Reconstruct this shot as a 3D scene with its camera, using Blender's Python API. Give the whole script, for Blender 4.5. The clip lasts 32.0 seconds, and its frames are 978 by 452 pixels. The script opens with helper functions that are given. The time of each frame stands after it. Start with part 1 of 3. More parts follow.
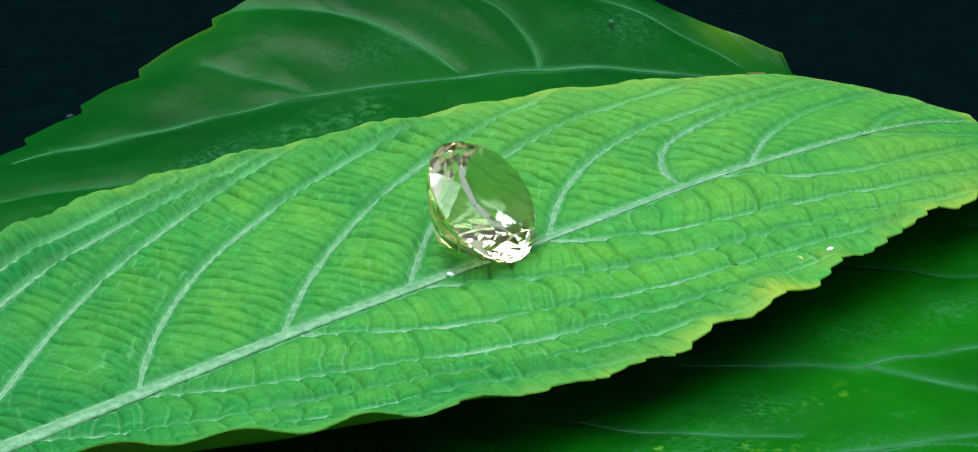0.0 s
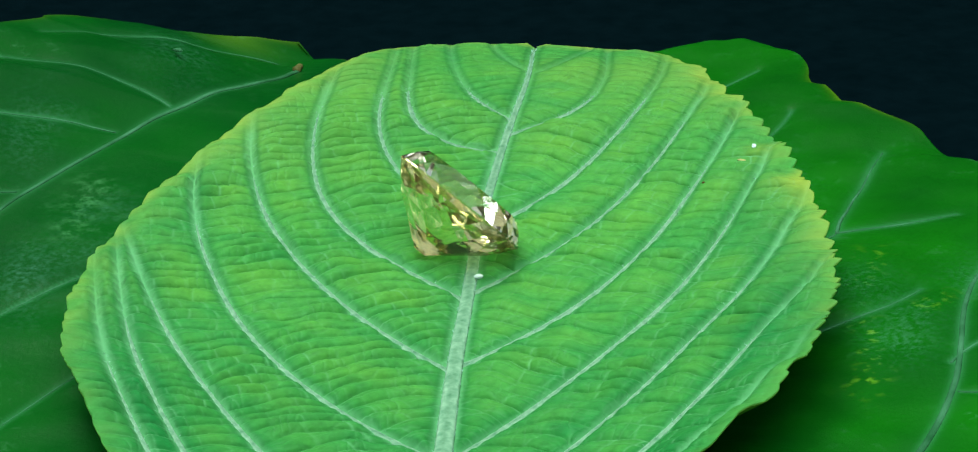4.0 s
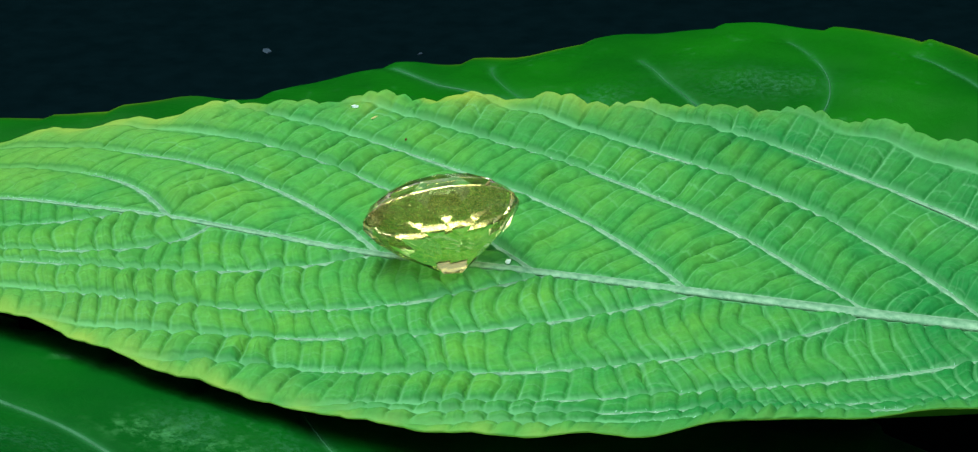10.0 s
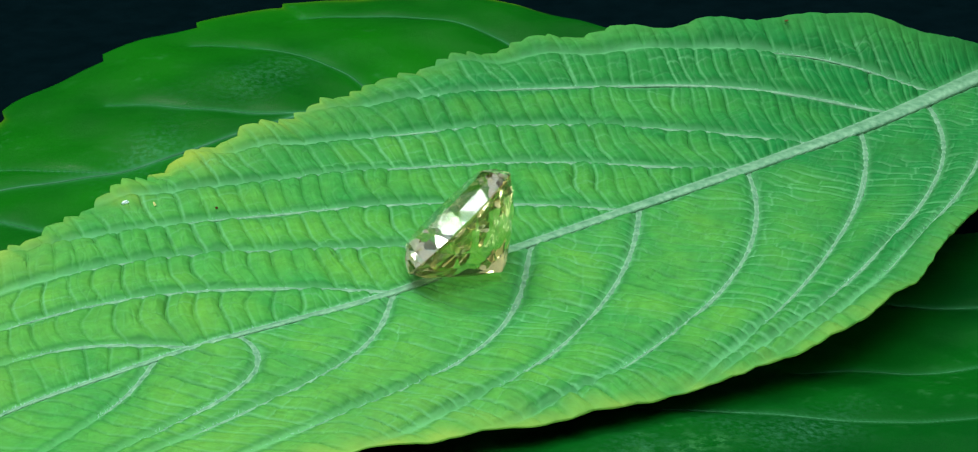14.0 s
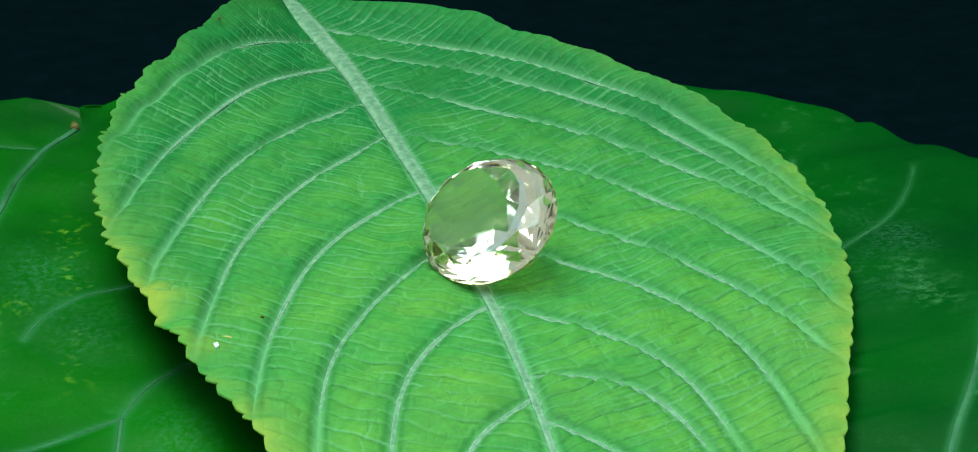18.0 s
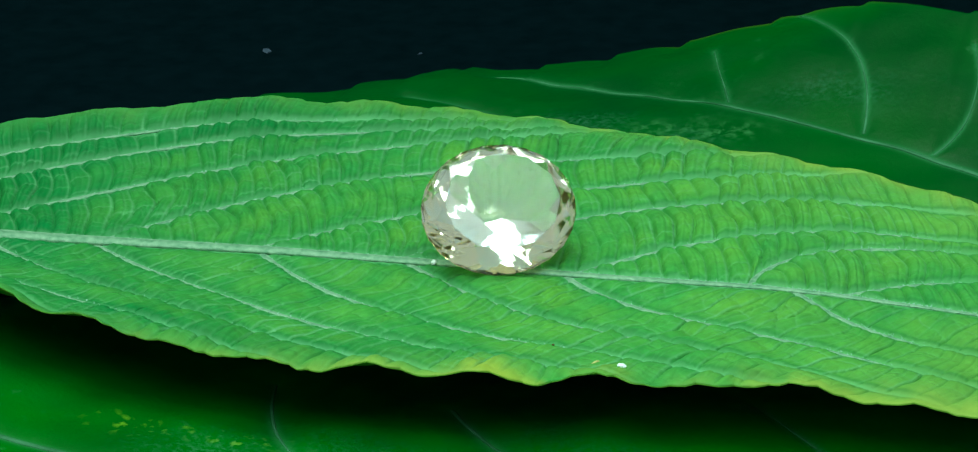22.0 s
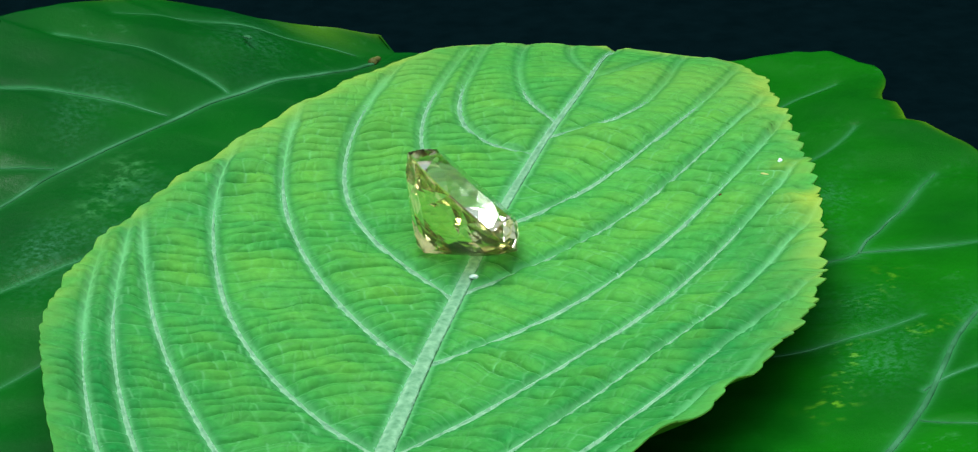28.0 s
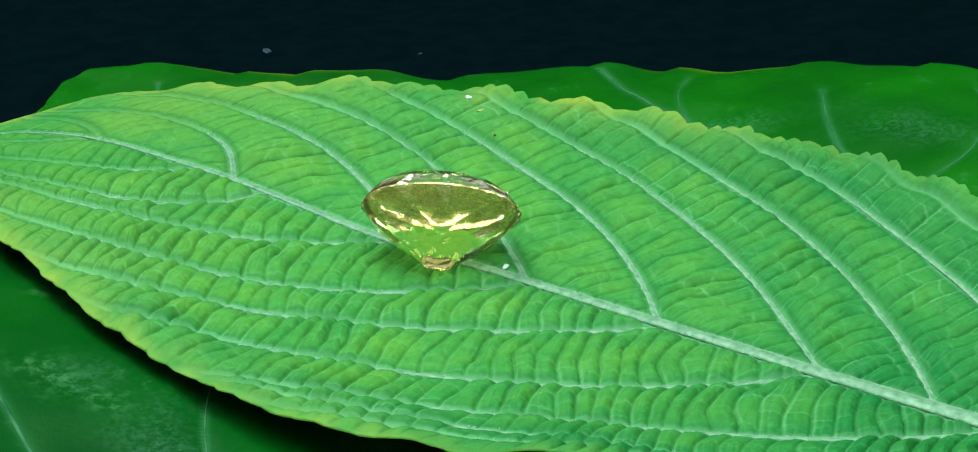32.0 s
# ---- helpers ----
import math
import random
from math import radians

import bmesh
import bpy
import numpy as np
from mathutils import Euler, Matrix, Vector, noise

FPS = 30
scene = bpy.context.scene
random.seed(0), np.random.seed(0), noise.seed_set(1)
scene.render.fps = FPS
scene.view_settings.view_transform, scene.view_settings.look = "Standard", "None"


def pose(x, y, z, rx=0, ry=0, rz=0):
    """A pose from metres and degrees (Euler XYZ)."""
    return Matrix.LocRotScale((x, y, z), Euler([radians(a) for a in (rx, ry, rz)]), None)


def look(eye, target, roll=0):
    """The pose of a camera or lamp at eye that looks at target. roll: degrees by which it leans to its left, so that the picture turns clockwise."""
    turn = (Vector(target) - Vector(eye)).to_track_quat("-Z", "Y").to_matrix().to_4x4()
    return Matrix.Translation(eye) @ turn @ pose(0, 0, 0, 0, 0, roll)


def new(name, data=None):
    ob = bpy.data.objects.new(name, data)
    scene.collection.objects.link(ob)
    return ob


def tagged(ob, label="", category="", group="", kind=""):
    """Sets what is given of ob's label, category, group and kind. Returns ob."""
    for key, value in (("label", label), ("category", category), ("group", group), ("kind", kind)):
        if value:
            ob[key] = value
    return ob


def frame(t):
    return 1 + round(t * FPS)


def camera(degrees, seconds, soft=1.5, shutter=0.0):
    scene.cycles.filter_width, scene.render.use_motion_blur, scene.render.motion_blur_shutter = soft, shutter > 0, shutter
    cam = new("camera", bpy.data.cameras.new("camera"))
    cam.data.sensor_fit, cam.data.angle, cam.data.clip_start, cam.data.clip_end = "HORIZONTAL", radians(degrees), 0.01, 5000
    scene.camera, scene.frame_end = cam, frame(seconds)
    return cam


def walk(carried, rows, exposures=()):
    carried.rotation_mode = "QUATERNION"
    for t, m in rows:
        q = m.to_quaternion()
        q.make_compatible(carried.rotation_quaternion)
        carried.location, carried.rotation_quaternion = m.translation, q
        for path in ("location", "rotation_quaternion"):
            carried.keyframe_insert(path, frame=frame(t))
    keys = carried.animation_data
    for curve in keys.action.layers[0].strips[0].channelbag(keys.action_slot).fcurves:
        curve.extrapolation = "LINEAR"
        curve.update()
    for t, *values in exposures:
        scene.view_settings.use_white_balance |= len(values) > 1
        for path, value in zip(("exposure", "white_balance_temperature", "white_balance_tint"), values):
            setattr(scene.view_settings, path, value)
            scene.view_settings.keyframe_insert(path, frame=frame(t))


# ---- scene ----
K = 0.30  # metres to one plan unit: the camera stands one unit from the turning axis
cam = camera(18.96, 32.0, soft=1.15)
EYE = Vector((0.0, -K, 0.4435 * K))
PITCH, YAW, ROLL = radians(23.02), radians(0.395), -1.02
AHEAD = Vector((math.sin(YAW) * math.cos(PITCH), math.cos(YAW) * math.cos(PITCH), -math.sin(PITCH)))
walk(cam, [(0.0, look(EYE, EYE + AHEAD, ROLL)), (32.0, look(EYE, EYE + AHEAD, ROLL))],
     exposures=[(0.0, 0.14, 6500, 10), (6.0, 0.10, 6500, 10), (12.0, 0.05, 6500, 10), (15.0, -0.02, 6500, 10), (17.5, -0.02, 6500, 8), (20.0, -0.15, 6500, -3), (22.0, -0.15, 6500, -5), (24.0, 0.26, 6500, 10), (28.0, 0.22, 6500, 10), (32.0, 0.13, 6500, 10)])

# ---- light ----
world = bpy.data.worlds.new("dim_room")
scene.world = world
world.use_nodes = True
world.node_tree.nodes["Background"].inputs[0].default_value = (0.8, 0.95, 1.0, 1)
world.node_tree.nodes["Background"].inputs[1].default_value = 0.52


def area_lamp(name, where, towards, size, watts, colour):
    data = bpy.data.lights.new(name, "AREA")
    data.shape, data.size, data.energy, data.color = "DISK", size, watts, colour
    ob = new(name, data)
    ob.matrix_world = look(where, towards)
    return ob


area_lamp("lamp_ceiling", (-0.48, 0.50, 1.72), (0, 0, 0), 0.84, 29.5, (0.92, 1.0, 0.96))
area_lamp("lamp_shade", (0.0, -0.150, 0.335), (0, 0, 0), 0.34, 1.45, (0.84, 1.0, 0.97))
area_lamp("lamp_bulb", (0.012, -0.164, 0.318), (0, 0, 0), 0.045, 0.12, (1.0, 1.0, 0.97))


# ---- materials ----


def material(name, rough=0.5, spec=0.5):
    m = bpy.data.materials.new(name)
    m.use_nodes = True
    n = m.node_tree.nodes
    b = n["Principled BSDF"]
    b.inputs["Roughness"].default_value = rough
    b.inputs["Specular IOR Level"].default_value = spec
    return m, n, m.node_tree.links, b


def noise_node(n, l, scale, detail=4.0, rough=0.55):
    co = n.new("ShaderNodeTexCoord")
    t = n.new("ShaderNodeTexNoise")
    t.inputs["Scale"].default_value, t.inputs["Detail"].default_value, t.inputs["Roughness"].default_value = scale, detail, rough
    l.new(co.outputs["Object"], t.inputs["Vector"])
    return t


def ramp(n, l, source, stops):
    r = n.new("ShaderNodeValToRGB")
    e = r.color_ramp.elements
    while len(e) < len(stops):
        e.new(0.5)
    for k, (p, c) in enumerate(stops):
        e[k].position, e[k].color = p, (*c, 1)
    l.new(source, r.inputs["Fac"])
    return r


def mixed(n, l, fac, a, b, kind="MIX"):
    x = n.new("ShaderNodeMix")
    x.data_type, x.blend_type = "RGBA", kind
    for source, slot in ((fac, 0), (a, 6), (b, 7)):
        if isinstance(source, (int, float)):
            x.inputs[slot].default_value = source
        elif isinstance(source, tuple):
            x.inputs[slot].default_value = (*source, 1)
        else:
            l.new(source, x.inputs[slot])
    return x.outputs[2]


def attribute(n, name):
    a = n.new("ShaderNodeAttribute")
    a.attribute_name = name
    return a.outputs["Fac"]


def bumped(n, l, b, height, strength, distance):
    k = n.new("ShaderNodeBump")
    k.inputs["Strength"].default_value, k.inputs["Distance"].default_value = strength, distance
    l.new(height, k.inputs["Height"])
    l.new(k.outputs["Normal"], b.inputs["Normal"])


def blade_material():
    m, n, l, b = material("young_leaf_blade", 0.6, 0.07)
    big = noise_node(n, l, 130, 7, 0.72)
    fine = noise_node(n, l, 800, 5, 0.65)
    green = ramp(n, l, big.outputs["Fac"], [(0.3, (0.026, 0.205, 0.042)), (0.7, (0.060, 0.265, 0.040))])
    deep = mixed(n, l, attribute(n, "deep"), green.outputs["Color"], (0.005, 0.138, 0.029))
    deep = mixed(n, l, attribute(n, "warm"), deep, (0.105, 0.295, 0.026))
    speck = ramp(n, l, fine.outputs["Fac"], [(0.3, (0.72, 0.75, 0.72)), (0.7, (1.20, 1.17, 1.15))])
    c = mixed(n, l, 0.8, deep, speck.outputs["Color"], "MULTIPLY")
    c = mixed(n, l, attribute(n, "yellow"), c, (0.185, 0.30, 0.045))
    c = mixed(n, l, attribute(n, "sere"), c, (0.25, 0.32, 0.035))
    # Deep green painted into the folds stands in for their shade.
    c = mixed(n, l, attribute(n, "fold_shade"), c, (0.006, 0.105, 0.016))
    c = mixed(n, l, attribute(n, "vein"), c, (0.13, 0.37, 0.165))
    c = mixed(n, l, attribute(n, "under"), c, (0.10, 0.27, 0.020))
    l.new(c, b.inputs["Base Color"])
    bumped(n, l, b, fine.outputs["Fac"], 0.5, 0.0003)
    return m


def vein_material():
    m, n, l, b = material("leaf_vein", 0.65, 0.12)
    fine = noise_node(n, l, 1100, 4)
    c = ramp(n, l, fine.outputs["Fac"], [(0.3, (0.10, 0.255, 0.140)), (0.7, (0.25, 0.42, 0.27))])
    core = ramp(n, l, fine.outputs["Fac"], [(0.3, (0.060, 0.17, 0.085)), (0.7, (0.15, 0.30, 0.175))])
    k = mixed(n, l, attribute(n, "core"), c.outputs["Color"], core.outputs["Color"])
    l.new(k, b.inputs["Base Color"])
    bumped(n, l, b, fine.outputs["Fac"], 0.8, 0.0003)
    return m


def dark_blade_material(name, low, high, gloss):
    m, n, l, b = material(name, 0.32, gloss)
    big = noise_node(n, l, 30, 4)
    fine = noise_node(n, l, 420, 6, 0.7)
    green = ramp(n, l, big.outputs["Fac"], [(0.3, low), (0.7, high)])
    dust = ramp(n, l, fine.outputs["Fac"], [(0.56, (0, 0, 0)), (0.75, (1, 1, 1))])
    patch = ramp(n, l, noise_node(n, l, 60, 2).outputs["Fac"], [(0.5, (0, 0, 0)), (0.7, (0.40, 0.40, 0.40))])
    k = mixed(n, l, 1.0, dust.outputs["Color"], patch.outputs["Color"], "MULTIPLY")
    c = mixed(n, l, k, green.outputs["Color"], (0.06, 0.22, 0.09))
    spot = ramp(n, l, noise_node(n, l, 650, 3).outputs["Fac"], [(0.55, (0, 0, 0)), (0.68, (1, 1, 1))])
    k = mixed(n, l, 1.0, spot.outputs["Color"], attribute(n, "fleck"), "MULTIPLY")
    c = mixed(n, l, k, c, (0.10, 0.27, 0.012))
    smear = ramp(n, l, noise_node(n, l, 520, 6, 0.7).outputs["Fac"], [(0.47, (0, 0, 0)), (0.72, (0.75, 0.75, 0.75))])
    k = mixed(n, l, 1.0, smear.outputs["Color"], attribute(n, "scar"), "MULTIPLY")
    c = mixed(n, l, k, c, (0.06, 0.24, 0.08))
    # Grainy blue-green patches paint the lamp's sheen into the leaf colour.
    grain = ramp(n, l, noise_node(n, l, 1300, 5, 0.75).outputs["Fac"], [(0.44, (0, 0, 0)), (0.76, (0.42, 0.42, 0.42))])
    k = mixed(n, l, 1.0, grain.outputs["Color"], attribute(n, "painted_sheen"), "MULTIPLY")
    c = mixed(n, l, k, c, (0.07, 0.24, 0.15))
    c = mixed(n, l, attribute(n, "yellow"), c, (0.20, 0.33, 0.01))
    c = mixed(n, l, attribute(n, "vein"), c, (0.025, 0.15, 0.05))
    l.new(c, b.inputs["Base Color"])
    bumped(n, l, b, fine.outputs["Fac"], 0.35, 0.0003)
    return m


def gem_material(name, colour, clear=1.0):
    m, n, l, b = material(name, 0.0, 0.5)
    b.inputs["Base Color"].default_value = (*colour, 1)
    b.inputs["Transmission Weight"].default_value = clear
    b.inputs["IOR"].default_value = 1.56
    return m, n, l, b


def cloth_material():
    m, n, l, b = material("black_cloth", 1.0, 0.0)
    weave = noise_node(n, l, 300, 3)
    c = ramp(n, l, weave.outputs["Fac"], [(0.3, (0.0006, 0.0034, 0.0044)), (0.7, (0.0011, 0.0049, 0.0063))])
    l.new(c.outputs["Color"], b.inputs["Base Color"])
    bumped(n, l, b, weave.outputs["Fac"], 0.3, 0.0005)
    return m


def table_material():
    # Blue-green tint paints the lamp's reflection and leaf's green into a clear facet.
    m, n, l, b = gem_material("scuffed_table_facet", (0.76, 0.98, 0.97))
    scuff = noise_node(n, l, 2500, 3)
    r = ramp(n, l, scuff.outputs["Fac"], [(0.35, (0.20, 0.20, 0.20)), (0.7, (0.42, 0.42, 0.42))])
    b.inputs["Roughness"].default_value = 0.09
    b.inputs["Coat Weight"].default_value = 0.55
    l.new(r.outputs["Color"], b.inputs["Coat Roughness"])
    k = n.new("ShaderNodeBump")
    k.inputs["Strength"].default_value, k.inputs["Distance"].default_value = 0.9, 0.0002
    l.new(noise_node(n, l, 4500, 2).outputs["Fac"], k.inputs["Height"])
    l.new(k.outputs["Normal"], b.inputs["Coat Normal"])
    return m


TABLE = table_material()


def plain_material(name, colour_a, colour_b, scale, rough):
    m, n, l, b = material(name, rough, 0.08)
    t = noise_node(n, l, scale, 4)
    c = ramp(n, l, t.outputs["Fac"], [(0.3, colour_a), (0.7, colour_b)])
    l.new(c.outputs["Color"], b.inputs["Base Color"])
    bumped(n, l, b, t.outputs["Fac"], 0.4, 0.0002)
    return m


DARKVEIN = plain_material("dark_leaf_vein", (0.008, 0.070, 0.020), (0.040, 0.16, 0.070), 200, 0.6)
DOWN = plain_material("leaf_down", (0.20, 0.42, 0.30), (0.32, 0.55, 0.42), 300, 0.7)
STEM = plain_material("pale_leaf_stalk", (0.020, 0.075, 0.030), (0.075, 0.19, 0.085), 900, 0.7)
STALK = plain_material("leaf_stalk", (0.05, 0.06, 0.012), (0.16, 0.15, 0.05), 500, 0.5)
BLADE, VEIN, CLOTH = blade_material(), vein_material(), cloth_material()
# One stone: pale crown and golden pavilion tints paint in how light passes.
CROWN, PAVILION = gem_material("pale_lit_crown", (1.0, 0.93, 0.70), 1.0)[0], gem_material("gold_lit_pavilion", (1.0, 0.80, 0.24), 0.95)[0]
DARK_BLUE = dark_blade_material("dark_bluish_leaf", (0.0005, 0.037, 0.005), (0.0012, 0.074, 0.004), 0.06)
DARK_WARM = dark_blade_material("dark_warm_leaf", (0.0008, 0.050, 0.003), (0.0036, 0.116, 0.002), 0.06)

# ---- building helpers ----
AXIS = radians(38.5)  # the leaf's midrib in the plan at the start
CA, SA = math.cos(AXIS), math.sin(AXIS)


def plan(u, v, z):
    """Plan units along and across the pale leaf to metres."""
    return np.stack([(u * CA - v * SA) * K, (u * SA + v * CA) * K, z * K], -1)


def mesh_of(name, verts, faces, mat, smooth=True):
    me = bpy.data.meshes.new(name)
    me.from_pydata([tuple(p) for p in verts], [], faces)
    me.materials.append(mat)
    if smooth:
        me.polygons.foreach_set("use_smooth", [True] * len(me.polygons))
    me.update()
    return me


def grid_mesh(name, P, mat, back, attributes=(), stride=1, below=None):
    """A skin over a grid of points P (rows, columns, 3), back metres thick, with a coarser underside."""
    ni, nj = P.shape[:2]
    N = np.cross(np.gradient(P, axis=0), np.gradient(P, axis=1))
    N /= np.linalg.norm(N, axis=2, keepdims=True) + 1e-12
    N *= np.where(N[..., 2:3] < 0, -1.0, 1.0)
    B = P - N * back if below is None else below
    si = np.unique(np.r_[np.arange(0, ni, stride), ni - 1])
    sj = np.unique(np.r_[np.arange(0, nj, stride), nj - 1])
    quads = lambda i: np.stack([i[:-1, :-1], i[1:, :-1], i[1:, 1:], i[:-1, 1:]], -1).reshape(-1, 4)
    i = np.arange(ni * nj).reshape(ni, nj)
    o = ni * nj
    rim = np.concatenate([i[0, :], i[1:, -1], i[-1, -2::-1], i[-2:0:-1, 0]])
    low = np.arange(len(rim)) + o
    side = np.stack([rim, np.roll(rim, -1), np.roll(low, -1), low], -1)
    o2 = o + len(rim)
    under_faces = quads(np.arange(len(si) * len(sj)).reshape(len(si), len(sj)) + o2)[:, ::-1]
    V = np.concatenate([P.reshape(-1, 3), B.reshape(-1, 3)[rim], B[np.ix_(si, sj)].reshape(-1, 3)])
    F = np.concatenate([quads(i), side, under_faces])
    me = bpy.data.meshes.new(name)
    me.vertices.add(len(V))
    me.vertices.foreach_set("co", V.ravel())
    me.loops.add(F.size)
    me.loops.foreach_set("vertex_index", F.ravel())
    me.polygons.add(len(F))
    me.polygons.foreach_set("loop_start", np.arange(len(F)) * 4)
    me.polygons.foreach_set("use_smooth", np.ones(len(F), bool))
    spread = lambda a, k: np.concatenate([a.ravel(), a.ravel()[rim] * k, a[np.ix_(si, sj)].ravel() * k]).astype(np.float32)
    under = np.zeros(len(V), np.float32)
    under[o:] = 1
    me.attributes.new("under", "FLOAT", "POINT").data.foreach_set("value", under)
    for key, a in attributes:
        me.attributes.new(key, "FLOAT", "POINT").data.foreach_set("value", spread(np.broadcast_to(a, (ni, nj)), 0.6))
    me.materials.append(mat)
    me.update()
    me.validate()
    return me


def cored(me, n):
    """Marks the top of a rod of n sides, where its paler edges end."""
    a = np.linspace(0, 2 * np.pi, n, endpoint=False)
    core = np.clip(1.25 - np.abs(np.cos(a)) * 1.35, 0, 1) * (np.sin(a) > -0.1)
    me.attributes.new("core", "FLOAT", "POINT").data.foreach_set("value", np.tile(core, len(me.vertices) // n).astype(np.float32))
    return me


def part(name, me, parent, label=""):
    ob = new(name, me)
    ob.parent = parent
    return tagged(ob, label)


def wave(x, y, f, seed):
    """Smooth uneven waves in the plan, about -1 to 1."""
    r = np.random.RandomState(seed)
    s = 0
    for k in range(7):
        a, p, g = r.uniform(0, 6.283), r.uniform(0, 6.283), f * r.uniform(0.6, 1.5)
        s = s + np.sin((x * math.cos(a) + y * math.sin(a)) * g + p)
    return s / 3.2


def tube(path, radii, n=8, flat=0.7):
    """A tapered rod along a path of points, as one mesh's vertices and faces."""
    P = np.asarray(path, float)
    T = np.gradient(P, axis=0)
    T /= np.linalg.norm(T, axis=1, keepdims=True) + 1e-12
    S = np.cross(T, [0, 0, 1.0])
    S /= np.linalg.norm(S, axis=1, keepdims=True) + 1e-12
    U = np.cross(S, T)
    a = np.linspace(0, 2 * np.pi, n, endpoint=False)
    r = np.asarray(radii)[:, None, None]
    V = P[:, None] + r * (np.cos(a)[None, :, None] * S[:, None] + flat * np.sin(a)[None, :, None] * U[:, None])
    m = len(P)
    F = [(k * n + j, k * n + (j + 1) % n, (k + 1) * n + (j + 1) % n, (k + 1) * n + j) for k in range(m - 1) for j in range(n)]
    F += [tuple(range(n))[::-1], tuple((m - 1) * n + j for j in range(n))]
    return V.reshape(-1, 3), F


# ---- backdrop ----


def backdrop():
    """Black cloth under the leaves; an added unseen rise behind blocks grazing room light."""
    prof = [(-1.2, 0), (0.3, 0), (0.42, 0.015), (0.49, 0.08), (0.52, 0.2), (0.53, 0.36)]
    xs = np.linspace(-1.6, 1.6, 60)
    ys = np.interp(np.linspace(0, 5, 120), range(6), [p[0] for p in prof])
    zs = np.interp(np.linspace(0, 5, 120), range(6), [p[1] for p in prof])
    X, Y = np.meshgrid(xs, ys, indexing="ij")
    Z = np.broadcast_to(zs, X.shape) - 0.0078 + 0.0008 * (wave(X, Y, 9, 5) - 1)
    P = np.stack([X, Y, Z], -1)
    return tagged(new("backdrop", grid_mesh("backdrop", P, CLOTH, 0.002)), "plain black cloth under the leaves, with an added unseen rise behind", "backdrop", kind="structure")


backdrop()

# ---- pale veined leaf ----
MID_U = [-0.372, -0.355, -0.33, -0.31, -0.29, -0.25, -0.23, -0.19, -0.147, -0.08, -0.02, 0.04, 0.11, 0.20, 0.255]
MID_V = [-0.0425, -0.0250, -0.0217, -0.0184, -0.0156, -0.0111, -0.0086, -0.0069, -0.0050, -0.0021, -0.0013, 0.0007, -0.0022, -0.0063, -0.0032]
LEFT_U = [-0.352, -0.335, -0.318, -0.300, -0.285, -0.25, -0.22, -0.19, -0.16, -0.13, -0.10, -0.07, -0.04, -0.01, 0.03, 0.08, 0.12, 0.165, 0.20, 0.224, 0.240, 0.252, 0.262, 0.270, 0.278]
LEFT_V = [-0.0235, -0.0095, 0.0055, 0.0243, 0.0412, 0.0590, 0.0759, 0.0923, 0.1066, 0.1191, 0.1316, 0.1379, 0.1410, 0.1402, 0.1346, 0.1222, 0.1082, 0.0924, 0.0793, 0.0684, 0.0578, 0.0453, 0.0288, 0.0033, -0.0093]
LEFT_Z = [-0.0035, 0.0005, 0.0037, 0.0077, 0.0108, 0.0133, 0.0139, 0.0146, 0.0155, 0.0168, 0.0147, 0.0111, 0.0107, 0.0085, 0.0102, 0.0109, 0.0127, 0.0122, 0.0098, 0.0073, 0.0050, 0.0024, -0.0012, -0.0049, -0.0082]
RIGHT_U = [-0.352, -0.335, -0.318, -0.300, -0.285, -0.27, -0.24, -0.21, -0.18, -0.15, -0.12, -0.09, -0.06, -0.03, 0.0, 0.03, 0.06, 0.09, 0.13, 0.17, 0.20, 0.222, 0.240, 0.255, 0.266, 0.274, 0.278]
RIGHT_V = [-0.0275, -0.0259, -0.0284, -0.0369, -0.0444, -0.0520, -0.0672, -0.0824, -0.0975, -0.1130, -0.1232, -0.1290, -0.1342, -0.1339, -0.1300, -0.1272, -0.1205, -0.1130, -0.1017, -0.0909, -0.0842, -0.0780, -0.0703, -0.0596, -0.0429, -0.0180, -0.0020]
RIGHT_Z = [-0.0040, 0.0010, 0.0065, 0.0135, 0.0195, 0.0277, 0.0308, 0.0311, 0.0314, 0.0298, 0.0294, 0.0293, 0.0257, 0.0229, 0.0227, 0.0228, 0.0230, 0.0211, 0.0186, 0.0119, 0.0072, 0.0034, 0.0008, -0.0024, -0.0051, -0.0070, -0.0091]
# start along the midrib, reach across, bend and sharpness of each side vein
LEFT_VEINS = [(0.205, 0.022, 0.030, 1.0), (0.139, 0.039, 0.038, 1.10), (0.105, 0.0556, 0.0215, 0.65), (0.037, 0.0613, 0.0477, 1.14), (-0.032, 0.0845, 0.0653, 1.19), (-0.088, 0.126, 0.116, 1.03),
              (-0.1495, 0.138, 0.111, 0.95), (-0.219, 0.225, 0.260, 0.89), (-0.2655, 0.180, 0.183, 0.87), (-0.306, 0.177, 0.184, 1.0)]
RIGHT_VEINS = [(0.200, 0.030, 0.040, 1.0), (0.122, 0.0334, 0.0241, 1.27), (0.0364, 0.0636, 0.066, 0.91), (-0.0257, 0.0836, 0.080, 1.08), (-0.083, 0.108, 0.100, 0.96),
               (-0.152, 0.130, 0.132, 1.08), (-0.1947, 0.185, 0.202, 0.91), (-0.247, 0.2845, 0.393, 0.85), (-0.281, 0.267, 0.311, 0.92)]


